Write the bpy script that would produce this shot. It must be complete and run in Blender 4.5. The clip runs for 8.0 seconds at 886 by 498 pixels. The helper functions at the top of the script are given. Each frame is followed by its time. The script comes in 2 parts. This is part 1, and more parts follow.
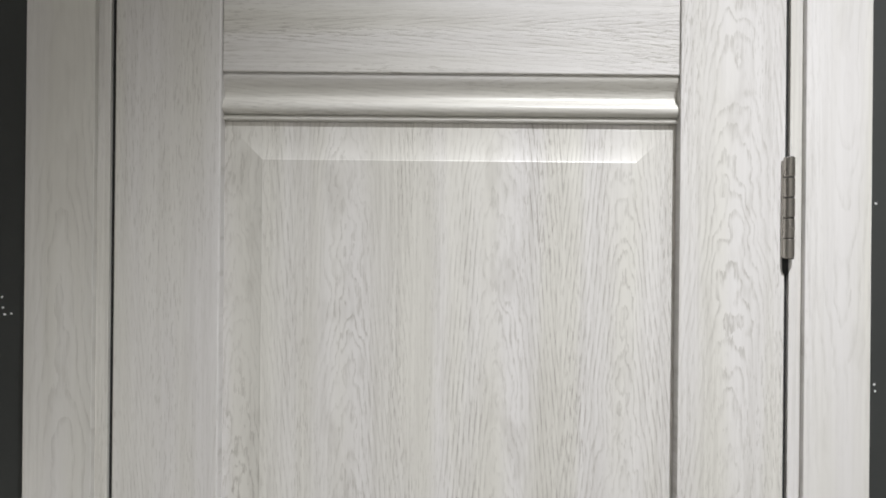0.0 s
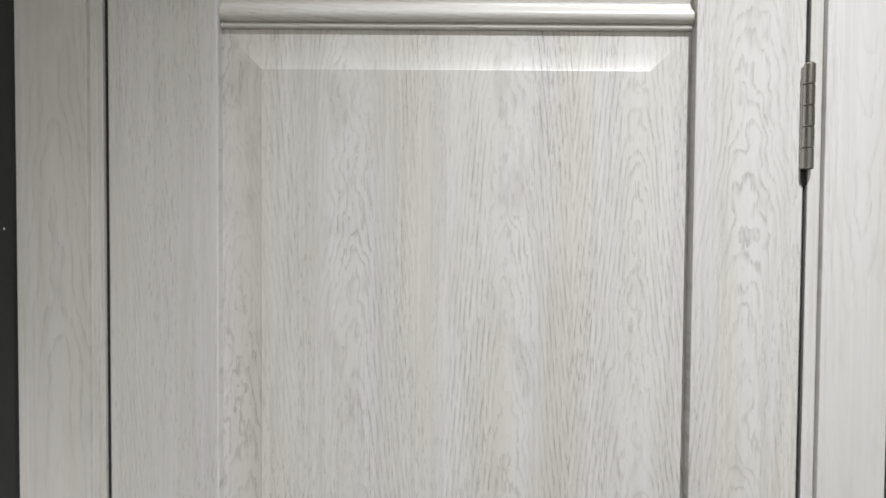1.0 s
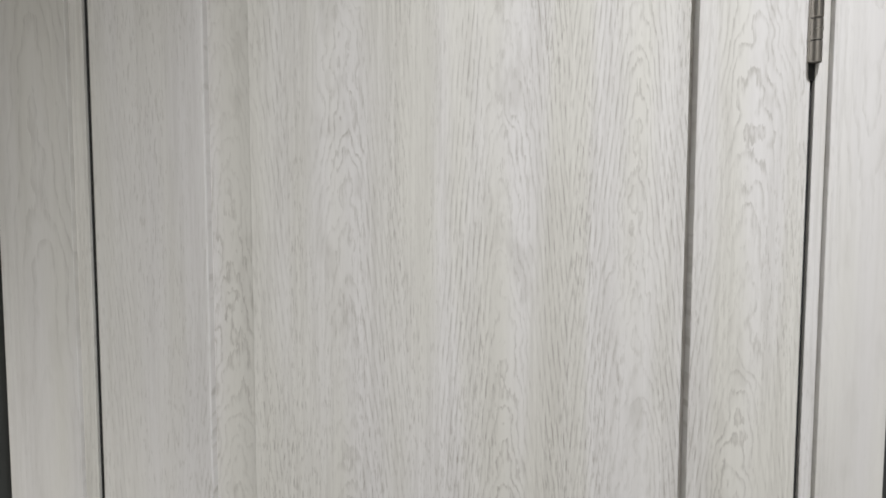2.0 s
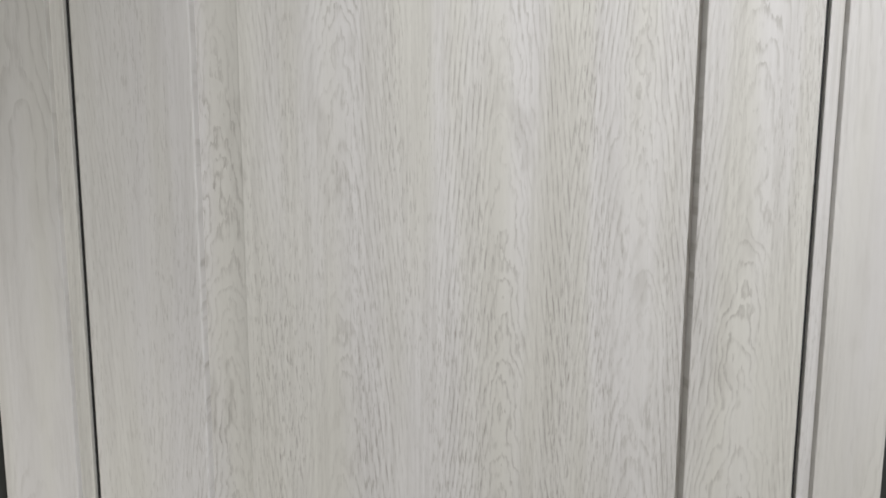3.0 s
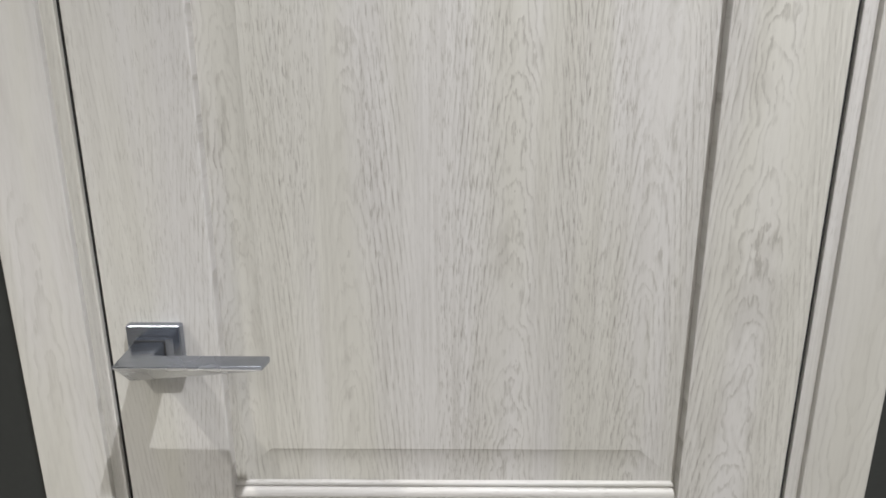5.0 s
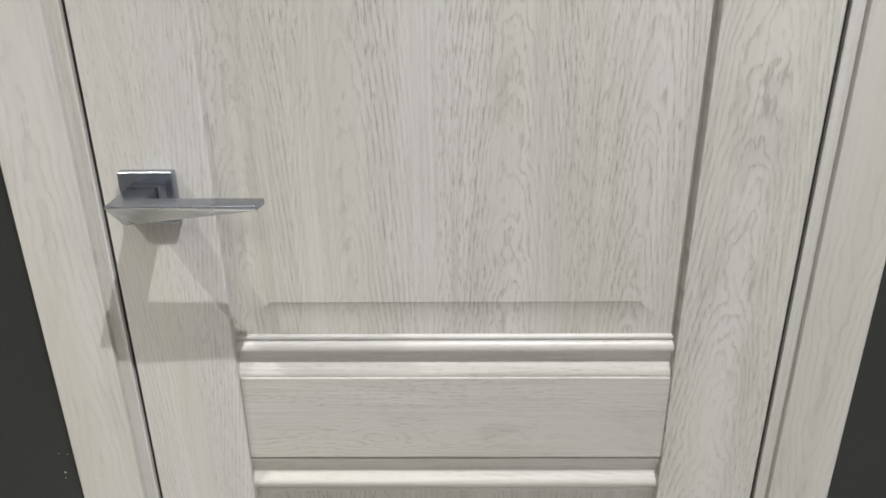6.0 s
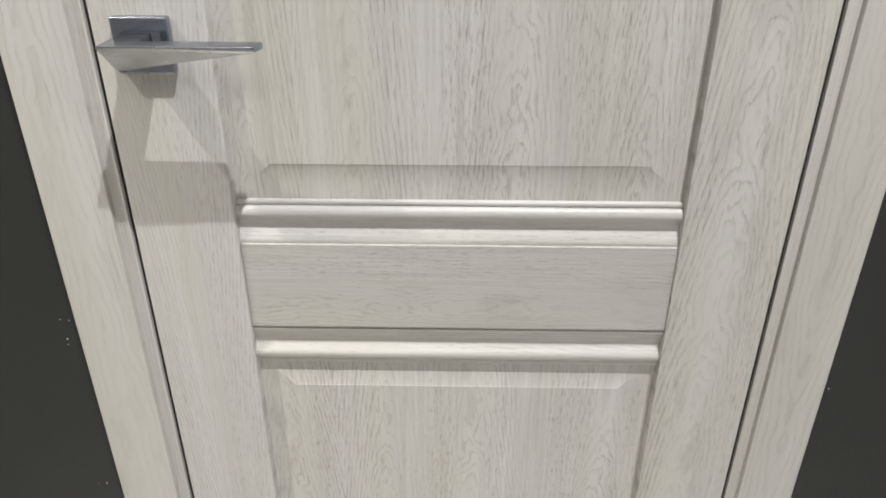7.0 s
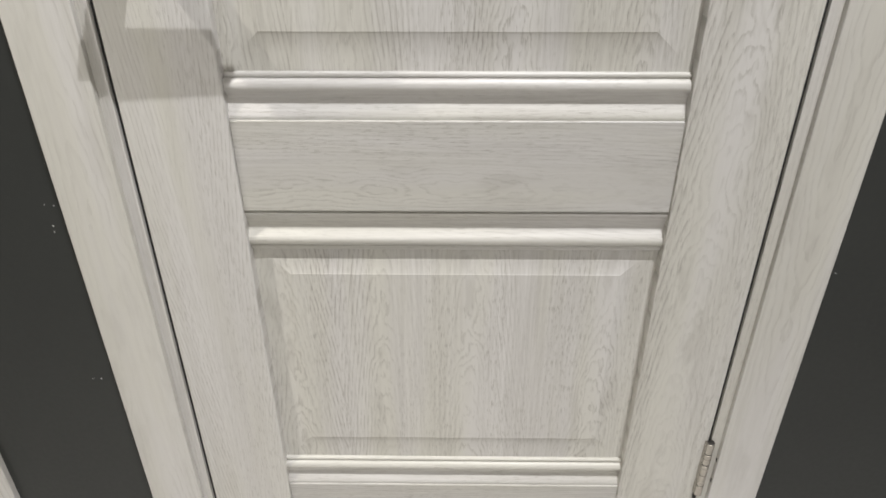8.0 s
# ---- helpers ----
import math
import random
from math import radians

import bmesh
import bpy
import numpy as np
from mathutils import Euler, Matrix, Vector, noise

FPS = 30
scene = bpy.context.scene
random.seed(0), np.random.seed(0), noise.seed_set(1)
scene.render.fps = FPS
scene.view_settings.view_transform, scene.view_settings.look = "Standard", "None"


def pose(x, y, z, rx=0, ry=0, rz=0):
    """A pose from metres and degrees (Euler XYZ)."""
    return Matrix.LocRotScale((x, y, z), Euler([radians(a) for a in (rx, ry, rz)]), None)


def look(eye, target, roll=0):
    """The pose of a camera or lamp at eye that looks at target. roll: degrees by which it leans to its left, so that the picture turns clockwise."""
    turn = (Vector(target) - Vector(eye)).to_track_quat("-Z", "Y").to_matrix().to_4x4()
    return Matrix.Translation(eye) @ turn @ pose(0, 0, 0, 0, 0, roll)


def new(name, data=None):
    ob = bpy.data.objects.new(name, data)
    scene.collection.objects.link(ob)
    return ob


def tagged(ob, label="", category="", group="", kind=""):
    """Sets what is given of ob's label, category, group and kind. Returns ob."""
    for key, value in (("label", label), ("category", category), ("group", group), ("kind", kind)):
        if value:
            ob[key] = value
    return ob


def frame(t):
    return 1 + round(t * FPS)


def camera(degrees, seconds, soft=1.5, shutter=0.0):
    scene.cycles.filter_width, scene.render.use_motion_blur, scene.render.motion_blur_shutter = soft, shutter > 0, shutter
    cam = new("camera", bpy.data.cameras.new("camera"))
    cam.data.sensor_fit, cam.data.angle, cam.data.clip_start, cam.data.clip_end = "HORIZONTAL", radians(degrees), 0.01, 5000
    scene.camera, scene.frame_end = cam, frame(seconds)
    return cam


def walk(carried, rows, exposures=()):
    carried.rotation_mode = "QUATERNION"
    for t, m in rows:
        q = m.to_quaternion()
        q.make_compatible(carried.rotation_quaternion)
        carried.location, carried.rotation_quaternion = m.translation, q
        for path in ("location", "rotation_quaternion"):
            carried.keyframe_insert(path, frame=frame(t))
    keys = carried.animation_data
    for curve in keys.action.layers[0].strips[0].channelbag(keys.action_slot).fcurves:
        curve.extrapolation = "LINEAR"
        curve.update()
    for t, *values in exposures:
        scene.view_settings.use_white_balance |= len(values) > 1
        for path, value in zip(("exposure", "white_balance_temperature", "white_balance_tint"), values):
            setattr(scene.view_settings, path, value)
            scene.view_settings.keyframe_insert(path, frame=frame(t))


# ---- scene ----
cam = camera(62.6, 8.0, soft=1.7)
PATH = [
    (0, (-0.0010, -0.7556, 1.6943), (-0.0123, 1.2444, 1.6975), 0.57),
    (0.5, (-0.0037, -0.7508, 1.6587), (-0.0231, 1.2491, 1.6459), 0.62),
    (1, (-0.0084, -0.7321, 1.6311), (-0.0164, 1.2668, 1.5651), 0.41),
    (1.5, (-0.0032, -0.7220, 1.5954), (-0.0193, 1.2753, 1.4937), 0.16),
    (1.7, (-0.0074, -0.7186, 1.5855), (-0.0088, 1.2774, 1.4599), -0.01),
    (3, (-0.0058, -0.6926, 1.4762), (-0.0001, 1.2883, 1.2002), 0.17),
    (3.5, (-0.0075, -0.6769, 1.4360), (-0.0196, 1.2876, 1.0612), 0.16),
    (4, (-0.0090, -0.6705, 1.3920), (-0.0257, 1.2760, 0.9325), 0.12),
    (4.5, (-0.0073, -0.6673, 1.3536), (-0.0247, 1.2552, 0.8025), -0.03),
    (4.7, (-0.0069, -0.6665, 1.3368), (-0.0234, 1.2514, 0.7699), 0.03),
    (5.8, (-0.0043, -0.6790, 1.2443), (-0.0235, 1.1802, 0.5074), -0.52),
    (6, (-0.0023, -0.6814, 1.2268), (-0.0264, 1.1619, 0.4512), -0.50),
    (6.5, (-0.0030, -0.6921, 1.1852), (-0.0363, 1.1118, 0.3221), -0.33),
    (7, (-0.0028, -0.6972, 1.1505), (-0.0362, 1.0706, 0.2158), 0.05),
    (7.5, (-0.0022, -0.7025, 1.1135), (-0.0269, 1.0228, 0.1022), 0.08),
    (8, (-0.0044, -0.7093, 1.0731), (-0.0271, 0.9863, 0.0127), -0.12),
]
EXPOSURES = [(0.0, -0.27, 6200, 10), (1.5, -0.32, 6200, 10), (3.5, -0.34, 6220, 10), (4.5, -0.25, 6240, 10), (6.5, -0.17, 6330, 10), (8.0, -0.13, 6390, 10)]
walk(cam, [(t, look(eye, target, roll)) for t, eye, target, roll in PATH], EXPOSURES)

# ---- world and lights: showroom spots over the door, added unseen fill behind ----
world = bpy.data.worlds.new("world")
scene.world = world
world.use_nodes = True
world.node_tree.nodes["Background"].inputs["Color"].default_value = (0.05, 0.05, 0.055, 1)
world.node_tree.nodes["Background"].inputs["Strength"].default_value = 0.2


def spot(name, eye, target, watts, colour, cone=75, radius=0.022):
    data = bpy.data.lights.new(name, "SPOT")
    data.energy, data.color, data.shadow_soft_size = watts, colour, radius
    data.spot_size, data.spot_blend = radians(cone), 1.0
    ob = new(name, data)
    ob.matrix_world = look(eye, target)
    return ob


def fill_area(name, x, y, z, sx, sy, watts, colour):
    data = bpy.data.lights.new(name, "AREA")
    data.shape, data.size, data.size_y = "RECTANGLE", sx, sy
    data.energy, data.color = watts, colour
    ob = new(name, data)
    ob.matrix_world = pose(x, y, z)
    return ob


CEILING = 3.1
spot("spot_lamp_right", (0.431, -0.789, CEILING - 0.06), (0.17, 0, -0.65), 266, (1.0, 0.982, 0.978), 70.5, 0.012)
spot("spot_lamp_left", (-1.473, -0.773, CEILING - 0.06), (-0.33, 0, -0.05), 218, (1.0, 0.945, 0.855), 34, 0.012)
# unseen spot, added to brighten the floor for bounce onto lever and door
spot("fill_spot_floor", (0.2, -1.9, CEILING - 0.06), (0.1, -1.6, 0.0), 70, (1.0, 0.95, 0.88), 64, 0.03)
# one unseen area lamp, added as soft fill for the room's general light
fill_area("fill_area_behind", 0.2, -2.9, CEILING - 0.02, 1.8, 1.4, 42, (1.0, 0.94, 0.845))


# ---- node helpers ----
def nodes_of(name):
    mat = bpy.data.materials.new(name)
    mat.use_nodes = True
    return mat, mat.node_tree, mat.node_tree.nodes["Principled BSDF"]


def put(tree, socket, value):
    if isinstance(value, (int, float, tuple)):
        socket.default_value = value
    else:
        tree.links.new(value, socket)


def calc(tree, op, a, b=0.0, c=0.0, clamp=False):
    n = tree.nodes.new("ShaderNodeMath")
    n.operation, n.use_clamp = op, clamp
    for socket, value in zip(n.inputs, (a, b, c)):
        put(tree, socket, value)
    return n.outputs[0]


def combine(tree, x, y, z):
    n = tree.nodes.new("ShaderNodeCombineXYZ")
    for socket, value in zip(n.inputs, (x, y, z)):
        put(tree, socket, value)
    return n.outputs[0]


def noise_of(tree, vector, scale=1.0, detail=2.0, rough=0.5):
    n = tree.nodes.new("ShaderNodeTexNoise")
    put(tree, n.inputs["Vector"], vector)
    n.inputs["Scale"].default_value = scale
    n.inputs["Detail"].default_value = detail
    n.inputs["Roughness"].default_value = rough
    return n.outputs["Fac"]


def ramp(tree, value, lo, hi, out_lo=0.0, out_hi=1.0):
    n = tree.nodes.new("ShaderNodeMapRange")
    n.interpolation_type = "SMOOTHSTEP"
    for socket, v in zip(n.inputs, (value, lo, hi, out_lo, out_hi)):
        put(tree, socket, v)
    return n.outputs[0]


def mix(tree, fac, a, b):
    n = tree.nodes.new("ShaderNodeMix")
    n.data_type = "RGBA"
    put(tree, n.inputs["Factor"], fac)
    for socket, v in ((n.inputs[6], a), (n.inputs[7], b)):
        put(tree, socket, (*v, 1.0) if isinstance(v, tuple) else v)
    return n.outputs[2]


def bump(tree, bsdf, height, distance, strength=1.0):
    n = tree.nodes.new("ShaderNodeBump")
    n.inputs["Distance"].default_value = distance
    n.inputs["Strength"].default_value = strength
    put(tree, n.inputs["Height"], height)
    tree.links.new(n.outputs["Normal"], bsdf.inputs["Normal"])


# ---- materials ----
def laminate(name, across, along, columns, seed, lines=240.0, tilt=24.0, figure=1.0, warps=9.0, tone=1.0, pore=0.50, dash=36.0, streak=0.24, soft=0.014, jags=1.8, reach=0.031):
    """Whitewashed oak film. Grain runs along one axis; ragged arched figure stands along the columns."""
    mat, tree, bsdf = nodes_of(name)
    axes = tree.nodes.new("ShaderNodeSeparateXYZ")
    tree.links.new(tree.nodes.new("ShaderNodeTexCoord").outputs["Object"], axes.inputs[0])
    u, w = axes.outputs[across], axes.outputs[along]

    def field(fu, fw, shift, detail=2.0, rough=0.5):
        return noise_of(tree, combine(tree, calc(tree, "MULTIPLY", u, fu), calc(tree, "MULTIPLY", w, fw), seed + shift), 1.0, detail, rough)

    # slow sideways wander of the whole grain, and the distance to the nearest column of arched figure
    wander = calc(tree, "MULTIPLY", calc(tree, "SUBTRACT", field(4.5, 1.3, 0.0, 3.0), 0.5), 0.05)
    drift = calc(tree, "ADD", u, wander)
    off = calc(tree, "ABSOLUTE", calc(tree, "SUBTRACT", drift, columns[0]))
    for column in columns[1:]:
        off = calc(tree, "MINIMUM", off, calc(tree, "ABSOLUTE", calc(tree, "SUBTRACT", drift, column)))
    arch = calc(tree, "SQRT", calc(tree, "ADD", calc(tree, "MULTIPLY", off, off), soft ** 2))
    warp = calc(tree, "MULTIPLY", calc(tree, "SUBTRACT", field(13.0, 7.5, 3.1, 3.0, 0.65), 0.5), warps)
    jag = calc(tree, "MULTIPLY", calc(tree, "SUBTRACT", field(190.0, 30.0, 5.3, 3.0, 0.75), 0.5), jags)
    near = ramp(tree, calc(tree, "SUBTRACT", off, ramp(tree, field(8.0, 3.0, 19.3), 0.35, 0.65, -0.012, 0.010)), reach, reach * 0.25)
    rough_near = calc(tree, "MULTIPLY_ADD", near, 0.94, 0.06)
    rings = calc(tree, "ADD", calc(tree, "MULTIPLY", arch, lines), calc(tree, "MULTIPLY", w, tilt))
    rings = calc(tree, "ADD", rings, calc(tree, "MULTIPLY", calc(tree, "ADD", warp, jag), rough_near))
    saw = calc(tree, "FRACT", rings)
    line = calc(tree, "MULTIPLY", ramp(tree, saw, 0.50, 0.92), ramp(tree, saw, 1.0, 0.95))
    strong = ramp(tree, field(9.0, 3.2, 13.7, 2.0), 0.42, 0.62, figure * 0.30, 1.0)
    figured = calc(tree, "MULTIPLY", near, strong)
    # away from the arches the lines break up into pores along the grain
    grit = field(430.0, dash, 7.7, 2.0, 0.6)
    broken = calc(tree, "MULTIPLY", line, ramp(tree, grit, 0.40, 0.58, 0.08, 0.9))
    whole = calc(tree, "MULTIPLY", line, ramp(tree, grit, 0.36, 0.60, 0.28, 1.1))
    where = ramp(tree, field(17.0, 0.8, 11.3, 2.0), 0.40, 0.62, 0.12, 1.15)
    broken = calc(tree, "MULTIPLY", broken, where)
    line = calc(tree, "ADD", calc(tree, "MULTIPLY", broken, calc(tree, "SUBTRACT", 1.0, near)), calc(tree, "MULTIPLY", whole, figured))
    pores = ramp(tree, field(680.0, 70.0, 17.9, 2.0, 0.6), 0.545, 0.65)
    pores = calc(tree, "MULTIPLY", pores, ramp(tree, field(30.0, 2.6, 23.0), 0.38, 0.62, 0.25, 1.0))
    # the heart of the figure is clear and pale, with few pores
    clear = calc(tree, "SUBTRACT", 1.0, calc(tree, "MULTIPLY", near, 0.75))
    pores = calc(tree, "MULTIPLY", pores, clear)
    fine = calc(tree, "MULTIPLY", ramp(tree, field(300.0, 6.0, 29.0, 3.0, 0.65), 0.36, 0.68), clear)
    bands = ramp(tree, field(26.0, 0.7, 31.0, 2.0), 0.34, 0.70)
    blotch = calc(tree, "MULTIPLY", ramp(tree, field(34.0, 9.0, 37.0, 3.0, 0.6), 0.52, 0.66), calc(tree, "MULTIPLY_ADD", near, 0.85, 0.15))
    dark = calc(tree, "ADD", calc(tree, "MULTIPLY", line, 0.48 * figure), calc(tree, "MULTIPLY", pores, pore))
    dark = calc(tree, "ADD", dark, calc(tree, "MULTIPLY", fine, streak))
    dark = calc(tree, "ADD", dark, calc(tree, "MULTIPLY", bands, 0.15))
    dark = calc(tree, "ADD", dark, calc(tree, "MULTIPLY", blotch, 0.22 * figure), clamp=True)
    warm = ramp(tree, field(16.0, 1.3, 41.0), 0.38, 0.64)
    pale, cream, deep = (tuple(c * tone for c in colour) for colour in (WOOD_LIGHT, WOOD_CREAM, WOOD_DARK))
    light = mix(tree, warm, pale, cream)
    tree.links.new(mix(tree, dark, light, deep), bsdf.inputs["Base Color"])
    tree.links.new(ramp(tree, dark, 0.0, 0.8, 0.36, 0.52), bsdf.inputs["Roughness"])
    bsdf.inputs["Specular IOR Level"].default_value = 0.5
    bump(tree, bsdf, calc(tree, "MULTIPLY", calc(tree, "ADD", line, pores), -1.0), 0.0002, 0.45)
    return mat


WOOD_LIGHT, WOOD_CREAM, WOOD_DARK = (0.625, 0.612, 0.595), (0.60, 0.588, 0.54), (0.32, 0.303, 0.27)
X, Y, Z = 0, 1, 2
wood_panel = laminate("whitewashed_oak_panel", X, Z, (-0.218, -0.105, 0.055, 0.188), 2.3, lines=205.0, figure=1.15, tilt=21.0)
wood_panel_low = laminate("whitewashed_oak_lower_panel", X, Z, (-0.215, -0.085, 0.02, 0.185), 8.1, figure=1.1, lines=190.0)
wood_stile_left = laminate("whitewashed_oak_left_stile", X, Z, (-0.14, -0.46), 14.4, figure=0.8, pore=0.30, streak=0.14)
wood_stile_right = laminate("whitewashed_oak_right_stile", X, Z, (0.292,), 21.7, figure=1.1, pore=0.42, lines=200.0, warps=9.0, soft=0.020, tilt=22.0, jags=1.2, reach=0.038)
wood_rail = laminate("whitewashed_oak_rail", Z, X, (0.705, 0.14, 0.89), 5.2, tilt=9.0, tone=0.9, figure=0.8, pore=0.40)
wood_rail_top = laminate("whitewashed_oak_top_rail", Z, X, (1.80, 2.05), 9.6, figure=0.8)
wood_mould = laminate("whitewashed_oak_moulding", Z, X, (0.30, 0.55, 0.92), 12.9, figure=0.5, pore=0.3)
wood_casing_left = laminate("whitewashed_oak_left_casing", X, Z, (-0.402,), 33.3, figure=0.5, pore=0.16, lines=130.0, tilt=9.0, warps=4.0, soft=0.010, jags=0.5, reach=0.06)
wood_casing_right = laminate("whitewashed_oak_right_casing", X, Z, (0.405,), 46.2, figure=0.5, pore=0.16, lines=130.0, tilt=-9.0, warps=4.0, soft=0.010, jags=0.5, reach=0.06)
wood_jamb = laminate("whitewashed_oak_jamb", X, Z, (0.13, -0.13), 51.0, figure=0.15, pore=0.25)


def paint(name, colour, rough, scale=60.0, spread=0.12, depth=0.0003):
    mat, tree, bsdf = nodes_of(name)
    place = tree.nodes.new("ShaderNodeTexCoord").outputs["Object"]
    coarse, fine = noise_of(tree, place, 3.0, 3.0), noise_of(tree, place, scale, 4.0, 0.6)
    shade = calc(tree, "ADD", calc(tree, "MULTIPLY", coarse, 0.6), calc(tree, "MULTIPLY", fine, 0.4))
    low, high = (tuple(c * k for c in colour) for k in (1 - spread, 1 + spread))
    tree.links.new(mix(tree, ramp(tree, shade, 0.35, 0.65), low, high), bsdf.inputs["Base Color"])
    tree.links.new(ramp(tree, fine, 0.3, 0.7, rough - 0.05, rough + 0.05), bsdf.inputs["Roughness"])
    bump(tree, bsdf, fine, depth, 0.6)
    return mat


wall_dark = paint("anthracite_wall_paint", (0.0245, 0.0265, 0.0245), 0.6, 140.0)
wall_pale = paint("pale_grey_wall_paint", (0.74, 0.75, 0.77), 0.7)
ceiling_paint = paint("white_ceiling_paint", (0.75, 0.75, 0.75), 0.8)
floor_tile = paint("grey_floor", (0.60, 0.585, 0.555), 0.3, 20.0)
fleck_white = paint("white_plaster_fleck", (0.7, 0.7, 0.68), 0.8)
# black for shade painted into gaps and recesses, and for dark joints
gap_black = paint("shade_and_joint_black", (0.02, 0.02, 0.02), 0.8)


def metal(name, colour, rough, stretch):
    """Satin metal with fine brushing along x or z."""
    mat, tree, bsdf = nodes_of(name)
    place = tree.nodes.new("ShaderNodeTexCoord").outputs["Object"]
    scaled = tree.nodes.new("ShaderNodeVectorMath")
    scaled.operation = "MULTIPLY"
    tree.links.new(place, scaled.inputs[0])
    scaled.inputs[1].default_value = stretch
    brush = noise_of(tree, scaled.outputs[0], 1.0, 3.0, 0.6)
    smudge = noise_of(tree, place, 14.0, 2.0)
    low, high = (tuple(c * k for c in colour) for k in (0.88, 1.1))
    tree.links.new(mix(tree, brush, low, high), bsdf.inputs["Base Color"])
    bsdf.inputs["Metallic"].default_value = 1.0
    tree.links.new(ramp(tree, smudge, 0.3, 0.7, rough - 0.03, rough + 0.03), bsdf.inputs["Roughness"])
    bump(tree, bsdf, brush, 0.00002, 0.25)
    return mat


handle_metal = metal("satin_graphite_chrome", (0.37, 0.395, 0.45), 0.27, (40.0, 700.0, 700.0))
chrome = metal("bright_chrome", (0.60, 0.605, 0.61), 0.27, (40.0, 500.0, 500.0))
hinge_metal = metal("satin_nickel", (0.43, 0.405, 0.365), 0.26, (800.0, 800.0, 90.0))
dark_metal = metal("dark_steel", (0.12, 0.115, 0.11), 0.45, (300.0, 300.0, 300.0))


# ---- mesh helpers ----
def part(name, bm, material, parent=None, label=""):
    mesh = bpy.data.meshes.new(name)
    bmesh.ops.recalc_face_normals(bm, faces=bm.faces)
    bm.to_mesh(mesh)
    bm.free()
    mesh.materials.append(material)
    ob = new(name, mesh)
    ob.parent = parent
    return tagged(ob, label)


def soften(bm, width, segments=2, angle=30):
    edges = [e for e in bm.edges if len(e.link_faces) == 2 and e.calc_face_angle() > radians(angle)]
    bmesh.ops.bevel(bm, geom=edges, offset=width, segments=segments, profile=0.5, affect="EDGES", clamp_overlap=True)
    return bm


def block(x0, x1, y0, y1, z0, z1, edge=0.0, segments=2):
    bm = bmesh.new()
    bmesh.ops.create_cube(bm, size=1.0, matrix=Matrix.LocRotScale(
        ((x0 + x1) / 2, (y0 + y1) / 2, (z0 + z1) / 2), None, (x1 - x0, y1 - y0, z1 - z0)))
    return soften(bm, edge, segments) if edge else bm


def prism(outline, depth_axis, a, b):
    """A closed outline of pairs, drawn out along an axis from a to b."""
    bm = bmesh.new()
    def at(p, d):
        q = list(p)
        q.insert(depth_axis, d)
        return bm.verts.new(q)
    first, last = [at(p, a) for p in outline], [at(p, b) for p in outline]
    n = len(outline)
    for i in range(n):
        bm.faces.new((first[i], first[(i + 1) % n], last[(i + 1) % n], last[i]))
    bm.faces.new(first), bm.faces.new(last)
    return bm


def smooth(ob, angle=35):
    bm = bmesh.new()
    bm.from_mesh(ob.data)
    for f in bm.faces:
        f.smooth = True
    for e in bm.edges:
        e.smooth = len(e.link_faces) == 2 and e.calc_face_angle() < radians(angle)
    bm.to_mesh(ob.data)
    bm.free()
    return ob


# ---- plan: the door faces -y in the plane y = 0; z = 0 is the floor ----
LEAF, TOP = 0.3492, 2.0            # half width and height of the leaf
STILE = 0.2375                     # inner edge of the stiles
JAMB, CASE_IN, CASE_OUT = 0.3518, 0.3645, 0.4335
THICK = 0.04
CASE = 0.0095                      # casing stands proud by this


def structure(name, bm, material, label, category):
    return tagged(part(name, bm, material), label, category, "", "structure")


def build_room():
    left, right, front = -2.6, 2.4, -4.2
    hole = 0.40
    wall = new("wall_door")
    tagged(wall, "anthracite painted wall round the white door", "wall", "", "structure")
    part("wall_panel", block(left, -hole, 0.0, 0.10, 0.0, CEILING), wall_dark, wall)
    part("wall_panel", block(hole, right, 0.0, 0.10, 0.0, CEILING), wall_dark, wall)
    part("wall_panel", block(-hole, hole, 0.0, 0.10, 2.05, CEILING), wall_dark, wall)
    # unseen pale walls, added to close the room and give fill and reflections
    structure("wall_left", block(left - 0.1, left, front, 0.1, 0, CEILING), wall_pale, "unseen pale grey plain wall, added to bounce light", "wall")
    structure("wall_right", block(right, right + 0.1, front, 0.1, 0, CEILING), wall_pale, "unseen pale grey plain wall, added to bounce light", "wall")
    structure("wall_back", block(left - 0.1, right + 0.1, front - 0.1, front, 0, CEILING), wall_pale, "unseen pale grey plain wall, added to bounce light", "wall")
    # unseen black board, added to close the opening behind the leaf
    structure("doorway_backing", block(-0.6, 0.6, 0.12, 0.2, 0, CEILING), gap_black, "unseen black board added to close off the doorway", "wall")
    structure("floor", block(left - 0.1, right + 0.1, front - 0.1, 0.2, -0.1, 0), floor_tile, "plain grey showroom floor", "floor")
    structure("ceiling", block(left - 0.1, right + 0.1, front - 0.1, 0.2, CEILING, CEILING + 0.1), ceiling_paint, "plain white showroom ceiling", "ceiling")


def casing_outline(inner, outer, sign):
    """Cross-section of a casing board (x, y): eased inner edge, square outer edge."""
    pts = [(outer, 0.0), (outer, -CASE + 0.001), (outer - 0.001, -CASE), (inner + 0.0009, -CASE), (inner + 0.0003, -CASE + 0.0003),
           (inner, -CASE + 0.0009), (inner, 0.0)]
    return [(sign * x, y) for x, y in pts]


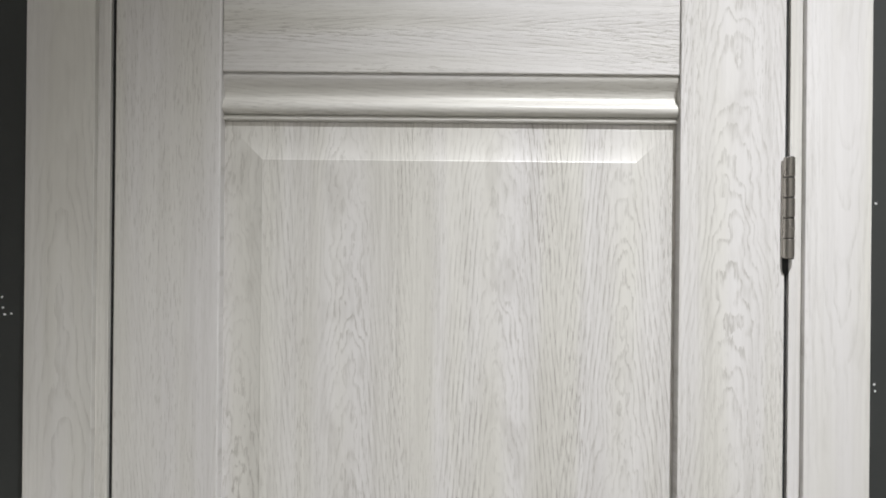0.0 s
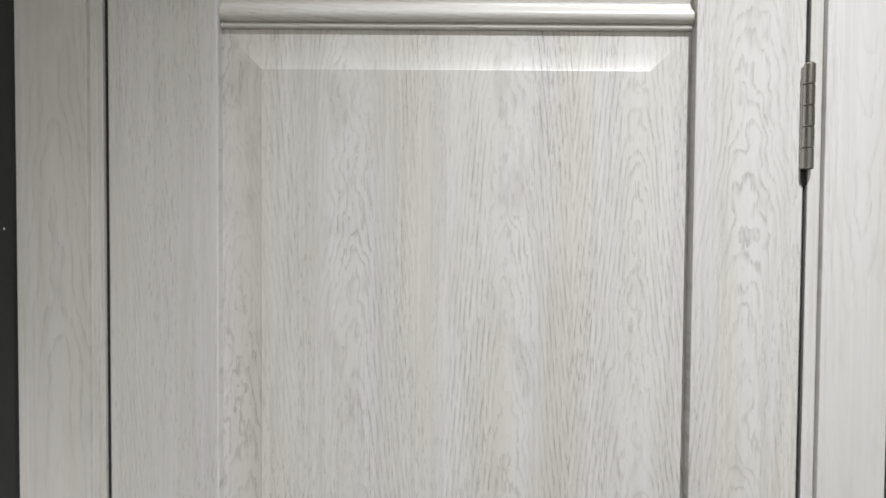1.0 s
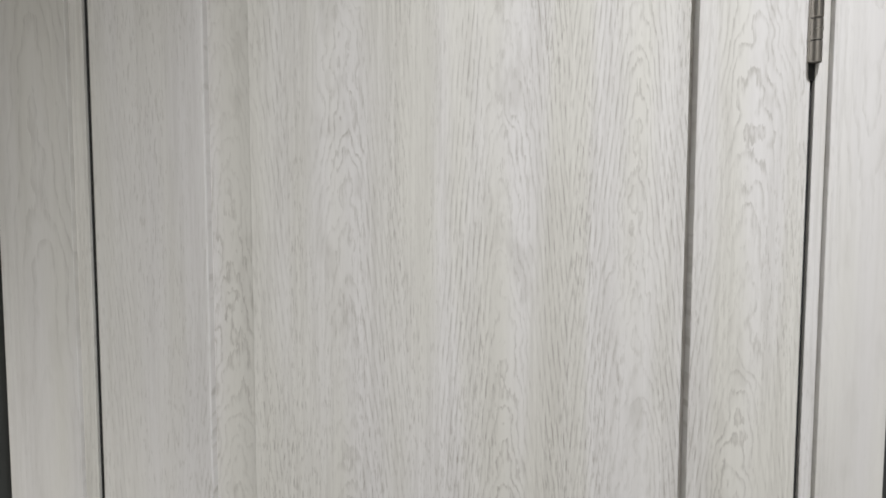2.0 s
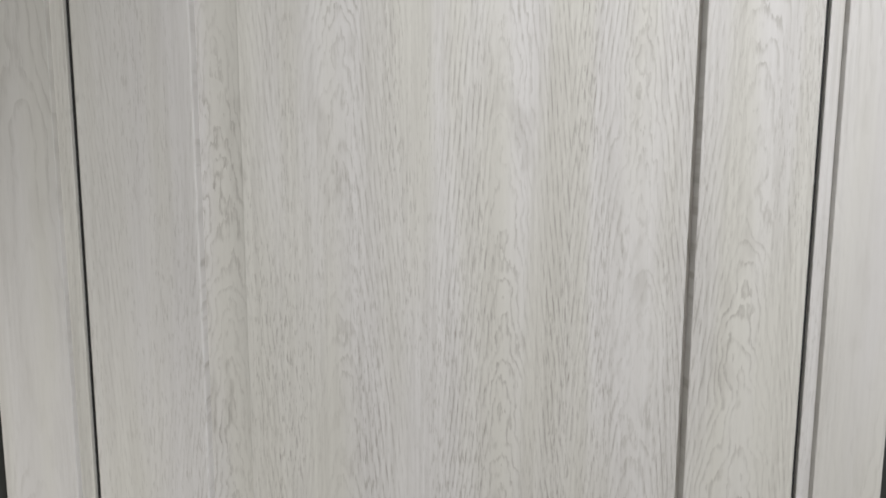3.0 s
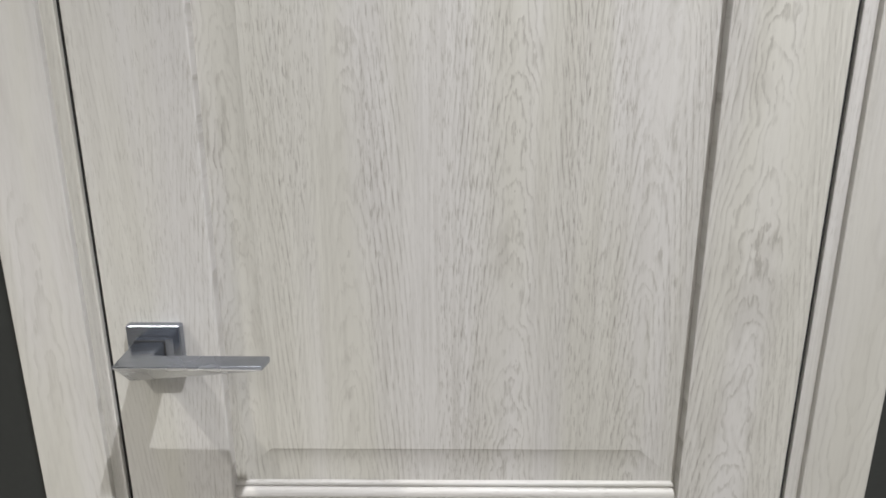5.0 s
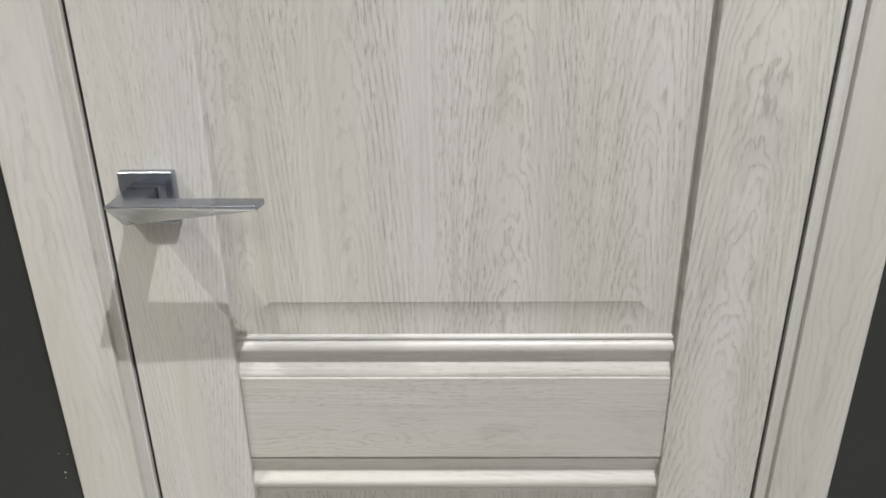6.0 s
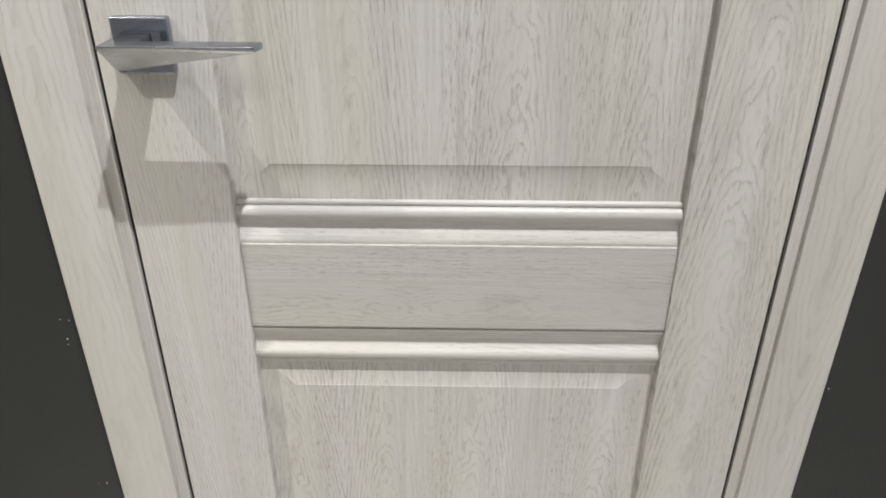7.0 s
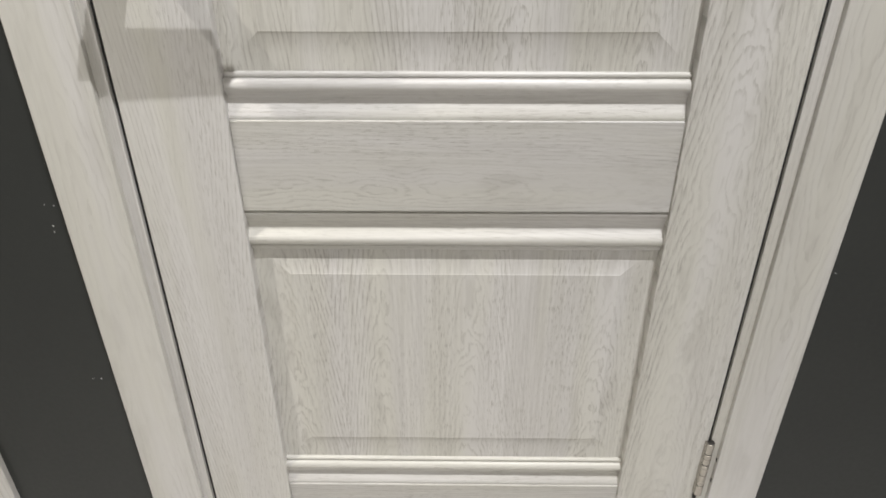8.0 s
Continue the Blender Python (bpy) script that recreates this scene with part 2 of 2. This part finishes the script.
def build_frame():
    frame_ob = new("door_frame")
    tagged(frame_ob, "whitewashed oak laminate door frame with flat casings on a dark wall", "door frame", "", "thing")
    for sign, mat in ((-1, wood_casing_left), (1, wood_casing_right)):
        case = part("casing", prism(casing_outline(CASE_IN, CASE_OUT + (-0.001 if sign > 0 else 0.0022), sign), 2, 0.0, 2.088), mat, frame_ob)
        smooth(case, 20)
        a, b = sorted((sign * JAMB, sign * 0.3985))
        part("jamb", block(a, b, -0.0018, 0.1, 0, 2.01, 0.0008), wood_jamb, frame_ob)
        # rebate coloured black, so its depth reads as shade
        a, b = sorted((sign * 0.338, sign * (JAMB + 0.001)))
        part("rebate", block(a, b, 0.046, 0.1, 0, 2.01), gap_black, frame_ob, "rebate behind the leaf, coloured black for the shade there")
    for z in (0.290, 0.249):
        bm = bmesh.new()
        bmesh.ops.create_uvsphere(bm, u_segments=12, v_segments=8, radius=1.0, matrix=Matrix.LocRotScale((CASE_IN + 0.0002, -0.0040, z), None, (0.0009, 0.0022, 0.0042)))
        part("nick", bm, gap_black, frame_ob, "dark nick in the casing edge")
    # black strip set into each leaf gap in place of its shade
    for sign in (-1, 1):
        a, b = sorted((sign * (LEAF - 0.0004), sign * (JAMB + 0.0004)))
        part("gap_shade", block(a, b, 0.004, 0.03, 0.0, 2.0), gap_black, frame_ob, "black strip standing in for the shade in the gap")
    part("jamb", block(-JAMB, JAMB, 0.0008, 0.1, 2.0045, 2.045, 0.0012), wood_jamb, frame_ob)
    part("casing", block(-CASE_IN, CASE_IN, -CASE, 0.0, 2.018, 2.088, 0.0015), wood_rail_top, frame_ob)


# depth of the moulding behind the stile face, by distance from the rail's edge
MOULD = []
for i in range(1, 13):
    k = i / 12
    MOULD.append((0.0027 + 0.0193 * k, 0.0058 + 0.0072 * (0.5 - 0.5 * math.cos(math.pi * k ** 0.85))))
for i in range(1, 13):
    k = i / 12
    MOULD.append((0.0220 + 0.0125 * k, 0.0130 - 0.0080 * (0.5 - 0.5 * math.cos(math.pi * k))))
for i in range(1, 7):
    a = math.pi / 2 * i / 6
    MOULD.append((0.0345 + 0.0075 * math.sin(a), 0.0050 + 0.0056 * (1 - math.cos(a))))
for i in range(7):
    a = math.pi * i / 6
    MOULD.append((0.0454 - 0.0028 * math.cos(a), 0.0118 - 0.0018 * math.sin(a)))
MOULD += [(0.0486, 0.0205), (0.0540, 0.0205)]


def moulding(z, sign, mat, parent, stretch=1.0):
    """A scooped moulding that starts at a rail's edge z and runs up (1) or down (-1) to the panel."""
    start = [(0.0, 0.0080), (0.0023, 0.0080), (0.0027, 0.0058)] if sign < 0 else [(0.0, 0.0062), (0.0024, 0.0058)]
    outline = [(y, z + sign * d * stretch) for d, y in start + MOULD] + [(0.03, z + sign * 0.054 * stretch), (0.03, z)]
    ob = part("moulding", prism(outline, 0, -STILE, STILE + 0.003), mat, parent)
    return smooth(ob, 40)


EDGE = STILE                         # the panel fills the width between the stiles


def raised_panel(z0, z1, mat, parent):
    """A panel whose border scoops up to a flat raised field."""
    border, deep, proud, rings = 0.040, 0.0148, 0.0113, 28
    bm = bmesh.new()
    loops = []
    for i in range(rings + 1):
        k = i / rings
        y = deep - (deep - proud) * k ** 3.2
        x, a, b = EDGE - border * k, z0 + border * k, z1 - border * k
        right = x + 0.003 * (1 - k)
        loops.append([bm.verts.new(p) for p in ((-x, y, a), (right, y, a), (right, y, b), (-x, y, b))])
    x, a, b = EDGE - border - 0.0008, z0 + border + 0.0008, z1 - border - 0.0008
    loops.append([bm.verts.new(p) for p in ((-x, proud - 0.0004, a), (x, proud - 0.0004, a), (x, proud - 0.0004, b), (-x, proud - 0.0004, b))])
    for one, two in zip(loops, loops[1:]):
        for i in range(4):
            bm.faces.new((one[i], one[(i + 1) % 4], two[(i + 1) % 4], two[i]))
    bm.faces.new(loops[-1])
    back = [bm.verts.new((v.co.x, 0.035, v.co.z)) for v in loops[0]]
    for i in range(4):
        bm.faces.new((loops[0][i], loops[0][(i + 1) % 4], back[(i + 1) % 4], back[i]))
    bm.faces.new(back)
    return part("panel", bm, mat, parent)


RAILS = [(1.8788, TOP - 0.003), (0.6757, 0.7838), (0.008, 0.224)]  # bottom and top edge of the rails


def build_hinge(door, z0, z1):
    hinge = part("hinge", block(0.3438, 0.3480, -0.0035, 0.02, z0 + 0.0005, z1 - 0.003, 0.0012), hinge_metal, door, "satin nickel butt hinge")
    part("leaf_plate", block(0.3515, 0.3535, -0.0034, 0.02, z0 + 0.0005, z1 - 0.003, 0.0006), hinge_metal, hinge)
    n, r, cx, cy = 5, 0.0056, 0.3496, -0.0056
    step = (z1 - z0) / n
    for i in range(n):
        bm = bmesh.new()
        bmesh.ops.create_cone(bm, cap_ends=True, segments=24, radius1=r, radius2=r, depth=step - 0.0013,
                              matrix=Matrix.Translation((cx, cy, z0 + step * (i + 0.5))))
        smooth(part("knuckle", soften(bm, 0.0005, 1, 50), hinge_metal, hinge))
    bm = bmesh.new()
    bmesh.ops.create_cone(bm, cap_ends=True, segments=20, radius1=0.0049, radius2=0.0049, depth=z1 - z0 + 0.0008,
                          matrix=Matrix.Translation((cx, cy, (z0 + z1) / 2)))
    smooth(part("pin", soften(bm, 0.0008, 1, 50), dark_metal, hinge))
    for k in (0.3, 0.7):
        zz = z0 + (z1 - z0) * k
        bm = bmesh.new()
        bmesh.ops.create_cone(bm, cap_ends=True, segments=20, radius1=r + 0.0003, radius2=r + 0.0003, depth=0.0022,
                              matrix=Matrix.Translation((cx, cy, zz)))
        smooth(part("ring", bm, hinge_metal, hinge))
    # milled pocket: a black round-ended piece for its shade, running on below the plate
    pts = [(0.3454 + 0.0042 - 0.0042 * math.cos(radians(a)), z0 - 0.010 - 0.0070 * math.sin(radians(a))) for a in range(0, 181, 20)]
    outline = [(x, z) for x, z in pts] + [(0.3538, z0 + 0.002), (0.3454, z0 + 0.002)]
    part("pocket", prism(outline, 1, -0.0006, 0.002), gap_black, hinge, "milled hinge pocket, its shade a thin black plate")


def build_handle(door):
    handle = part("door_handle", soften(block(-0.325, -0.271, -0.0106, 0.0, 0.9728, 1.0258), 0.0020, 3), handle_metal, door, "satin chrome square-rose lever handle")
    # collar that flares from the neck out to the rose
    bm = bmesh.new()
    rings = []
    for i in range(8):
        k = i / 7
        rise, side = 0.0004 * (1 - k), 0.0070 * (1 - k) ** 2.0
        y = -0.0103 - 0.0052 * k
        rings.append([bm.verts.new(p) for p in ((-0.3145 - side * 0.15, y, 0.988 - rise), (-0.2855 + side, y, 0.988 - rise),
                                                (-0.2855 + side, y, 1.012 + rise), (-0.3145 - side * 0.15, y, 1.012 + rise))])
    for one, two in zip(rings, rings[1:]):
        for i in range(4):
            bm.faces.new((one[i], one[(i + 1) % 4], two[(i + 1) % 4], two[i]))
    bm.faces.new(rings[0]), bm.faces.new(rings[-1])
    smooth(part("collar", bm, handle_metal, handle), 40)
    part("seam", block(-0.3149, -0.2851, -0.0174, -0.0154, 0.9876, 1.0124), gap_black, handle, "dark joint between collar and lever")
    # lever: neck, heel and a blade whose underside tapers to the tip
    bm = bmesh.new()
    top = 1.012
    v = lambda x, y, z: bm.verts.new((x, y, z))
    neck_tl, neck_tr = v(-0.3145, -0.0168, top), v(-0.2855, -0.0168, top)
    neck_bl, neck_br = v(-0.3145, -0.0168, 0.988), v(-0.2855, -0.0168, 0.988)
    heel = v(-0.3130, -0.0740, top)
    heel_low = v(-0.3095, -0.0470, 0.9845)
    crook, crook_low = v(-0.2845, -0.0475, top), v(-0.2845, -0.0440, 0.9885)
    tip_f, tip_b = v(-0.1775, -0.0700, top), v(-0.1740, -0.0480, top)
    tip_fl, tip_bl = v(-0.1770, -0.0690, 1.0065), v(-0.1737, -0.0490, 1.0060)
    faces = ((neck_tl, heel, crook, neck_tr), (heel, tip_f, tip_b, crook), (neck_tl, neck_tr, neck_br, neck_bl),
             (neck_tl, neck_bl, heel_low), (neck_tl, heel_low, heel), (neck_tr, crook, crook_low, neck_br),
             (crook, tip_b, tip_bl, crook_low), (tip_f, tip_fl, tip_bl, tip_b), (heel, heel_low, tip_fl), (heel, tip_fl, tip_f),
             (heel_low, crook_low, tip_bl), (heel_low, tip_bl, tip_fl), (neck_bl, neck_br, crook_low, heel_low))
    for f in faces:
        bm.faces.new(f)
    bmesh.ops.recalc_face_normals(bm, faces=bm.faces)
    soften(bm, 0.0013, 3, 30)
    lever = smooth(part("lever", bm, handle_metal, handle), 32)
    lever.data.materials.append(chrome)
    for face in lever.data.polygons:
        if face.normal.y < -0.3 and face.normal.z < -0.3:
            face.material_index = 1


def build_door():
    door = new("interior_door")
    tagged(door, "closed whitewashed oak laminate door with two raised panels", "door", "", "thing")
    part("stile", block(-LEAF + 0.0013, -STILE, 0.0, THICK, 0.008, TOP - 0.003, 0.0022, 4), wood_stile_left, door)
    # the hinge stile runs a little out of square: 2 mm narrower at the top
    bm = block(STILE, LEAF - 0.0010, 0.0, THICK, 0.008, TOP - 0.003, 0.0011, 3)
    for vert in bm.verts:
        if vert.co.x < STILE + 0.01:
            vert.co.x += 0.0022 * vert.co.z / TOP
    part("stile", bm, wood_stile_right, door)
    for (z0, z1), mat in zip(RAILS, (wood_rail_top, wood_rail, wood_rail)):
        part("rail", block(-STILE, STILE + 0.003, 0.0042, THICK - 0.001, z0, z1, 0.0015, 3), mat, door)
    for z, sign, stretch in ((1.8788, -1, 1.03), (0.7838, 1, 1.03), (0.6757, -1, 1.12), (0.224, 1, 1.0)):
        moulding(z, sign, wood_mould, door, stretch)
    raised_panel(0.8337, 1.8288, wood_panel, door)
    raised_panel(0.2725, 0.6272, wood_panel_low, door)
    build_hinge(door, 1.689, 1.7935)
    build_hinge(door, 0.2215, 0.3260)
    build_handle(door)
    part("leaf_core", block(-LEAF + 0.002, LEAF - 0.002, 0.0302, THICK - 0.001, 0.02, TOP - 0.01), gap_black, door)
    return door


def build_neighbour():
    other = new("door_frame")
    tagged(other, "pale laminate casing of the neighbouring door", "door frame", "", "thing")
    smooth(part("casing", prism([(x - 1.0715, y) for x, y in casing_outline(CASE_IN, CASE_OUT, 1)], 2, 0.0, 2.088), wood_casing_right, other), 20)


def build_flecks():
    """Tiny chips of white paint and plaster on the dark wall."""
    bm = bmesh.new()
    rng = random.Random(4)
    spots = [(-0.458, 0.685), (-0.448, 0.684), (-0.456, 0.658), (-0.457, 0.650), (-0.470, 0.428), (-0.459, 0.428),
             (0.443, 0.599), (0.4415, 1.747), (0.4415, 1.560), (0.4425, 1.553), (-0.4635, 1.641), (-0.4625, 1.630), (-0.4605, 1.623), (-0.4535, 1.624), (-0.4665, 1.626)]
    for x, z in spots:
        r = rng.uniform(0.0006, 0.0010) * (1.3 if z > 1.5 else 1.0)
        bmesh.ops.create_icosphere(bm, subdivisions=1, radius=r, matrix=Matrix.LocRotScale((x, -0.0002, z), Euler((0, rng.uniform(0, 3), 0)), (1.0, 0.4, rng.uniform(0.7, 1.6))))
    tagged(part("paint_flecks", bm, fleck_white), "tiny white flecks stuck to the dark wall", "flecks", "", "stuff")


build_room()
build_frame()
build_door()
build_neighbour()
build_flecks()
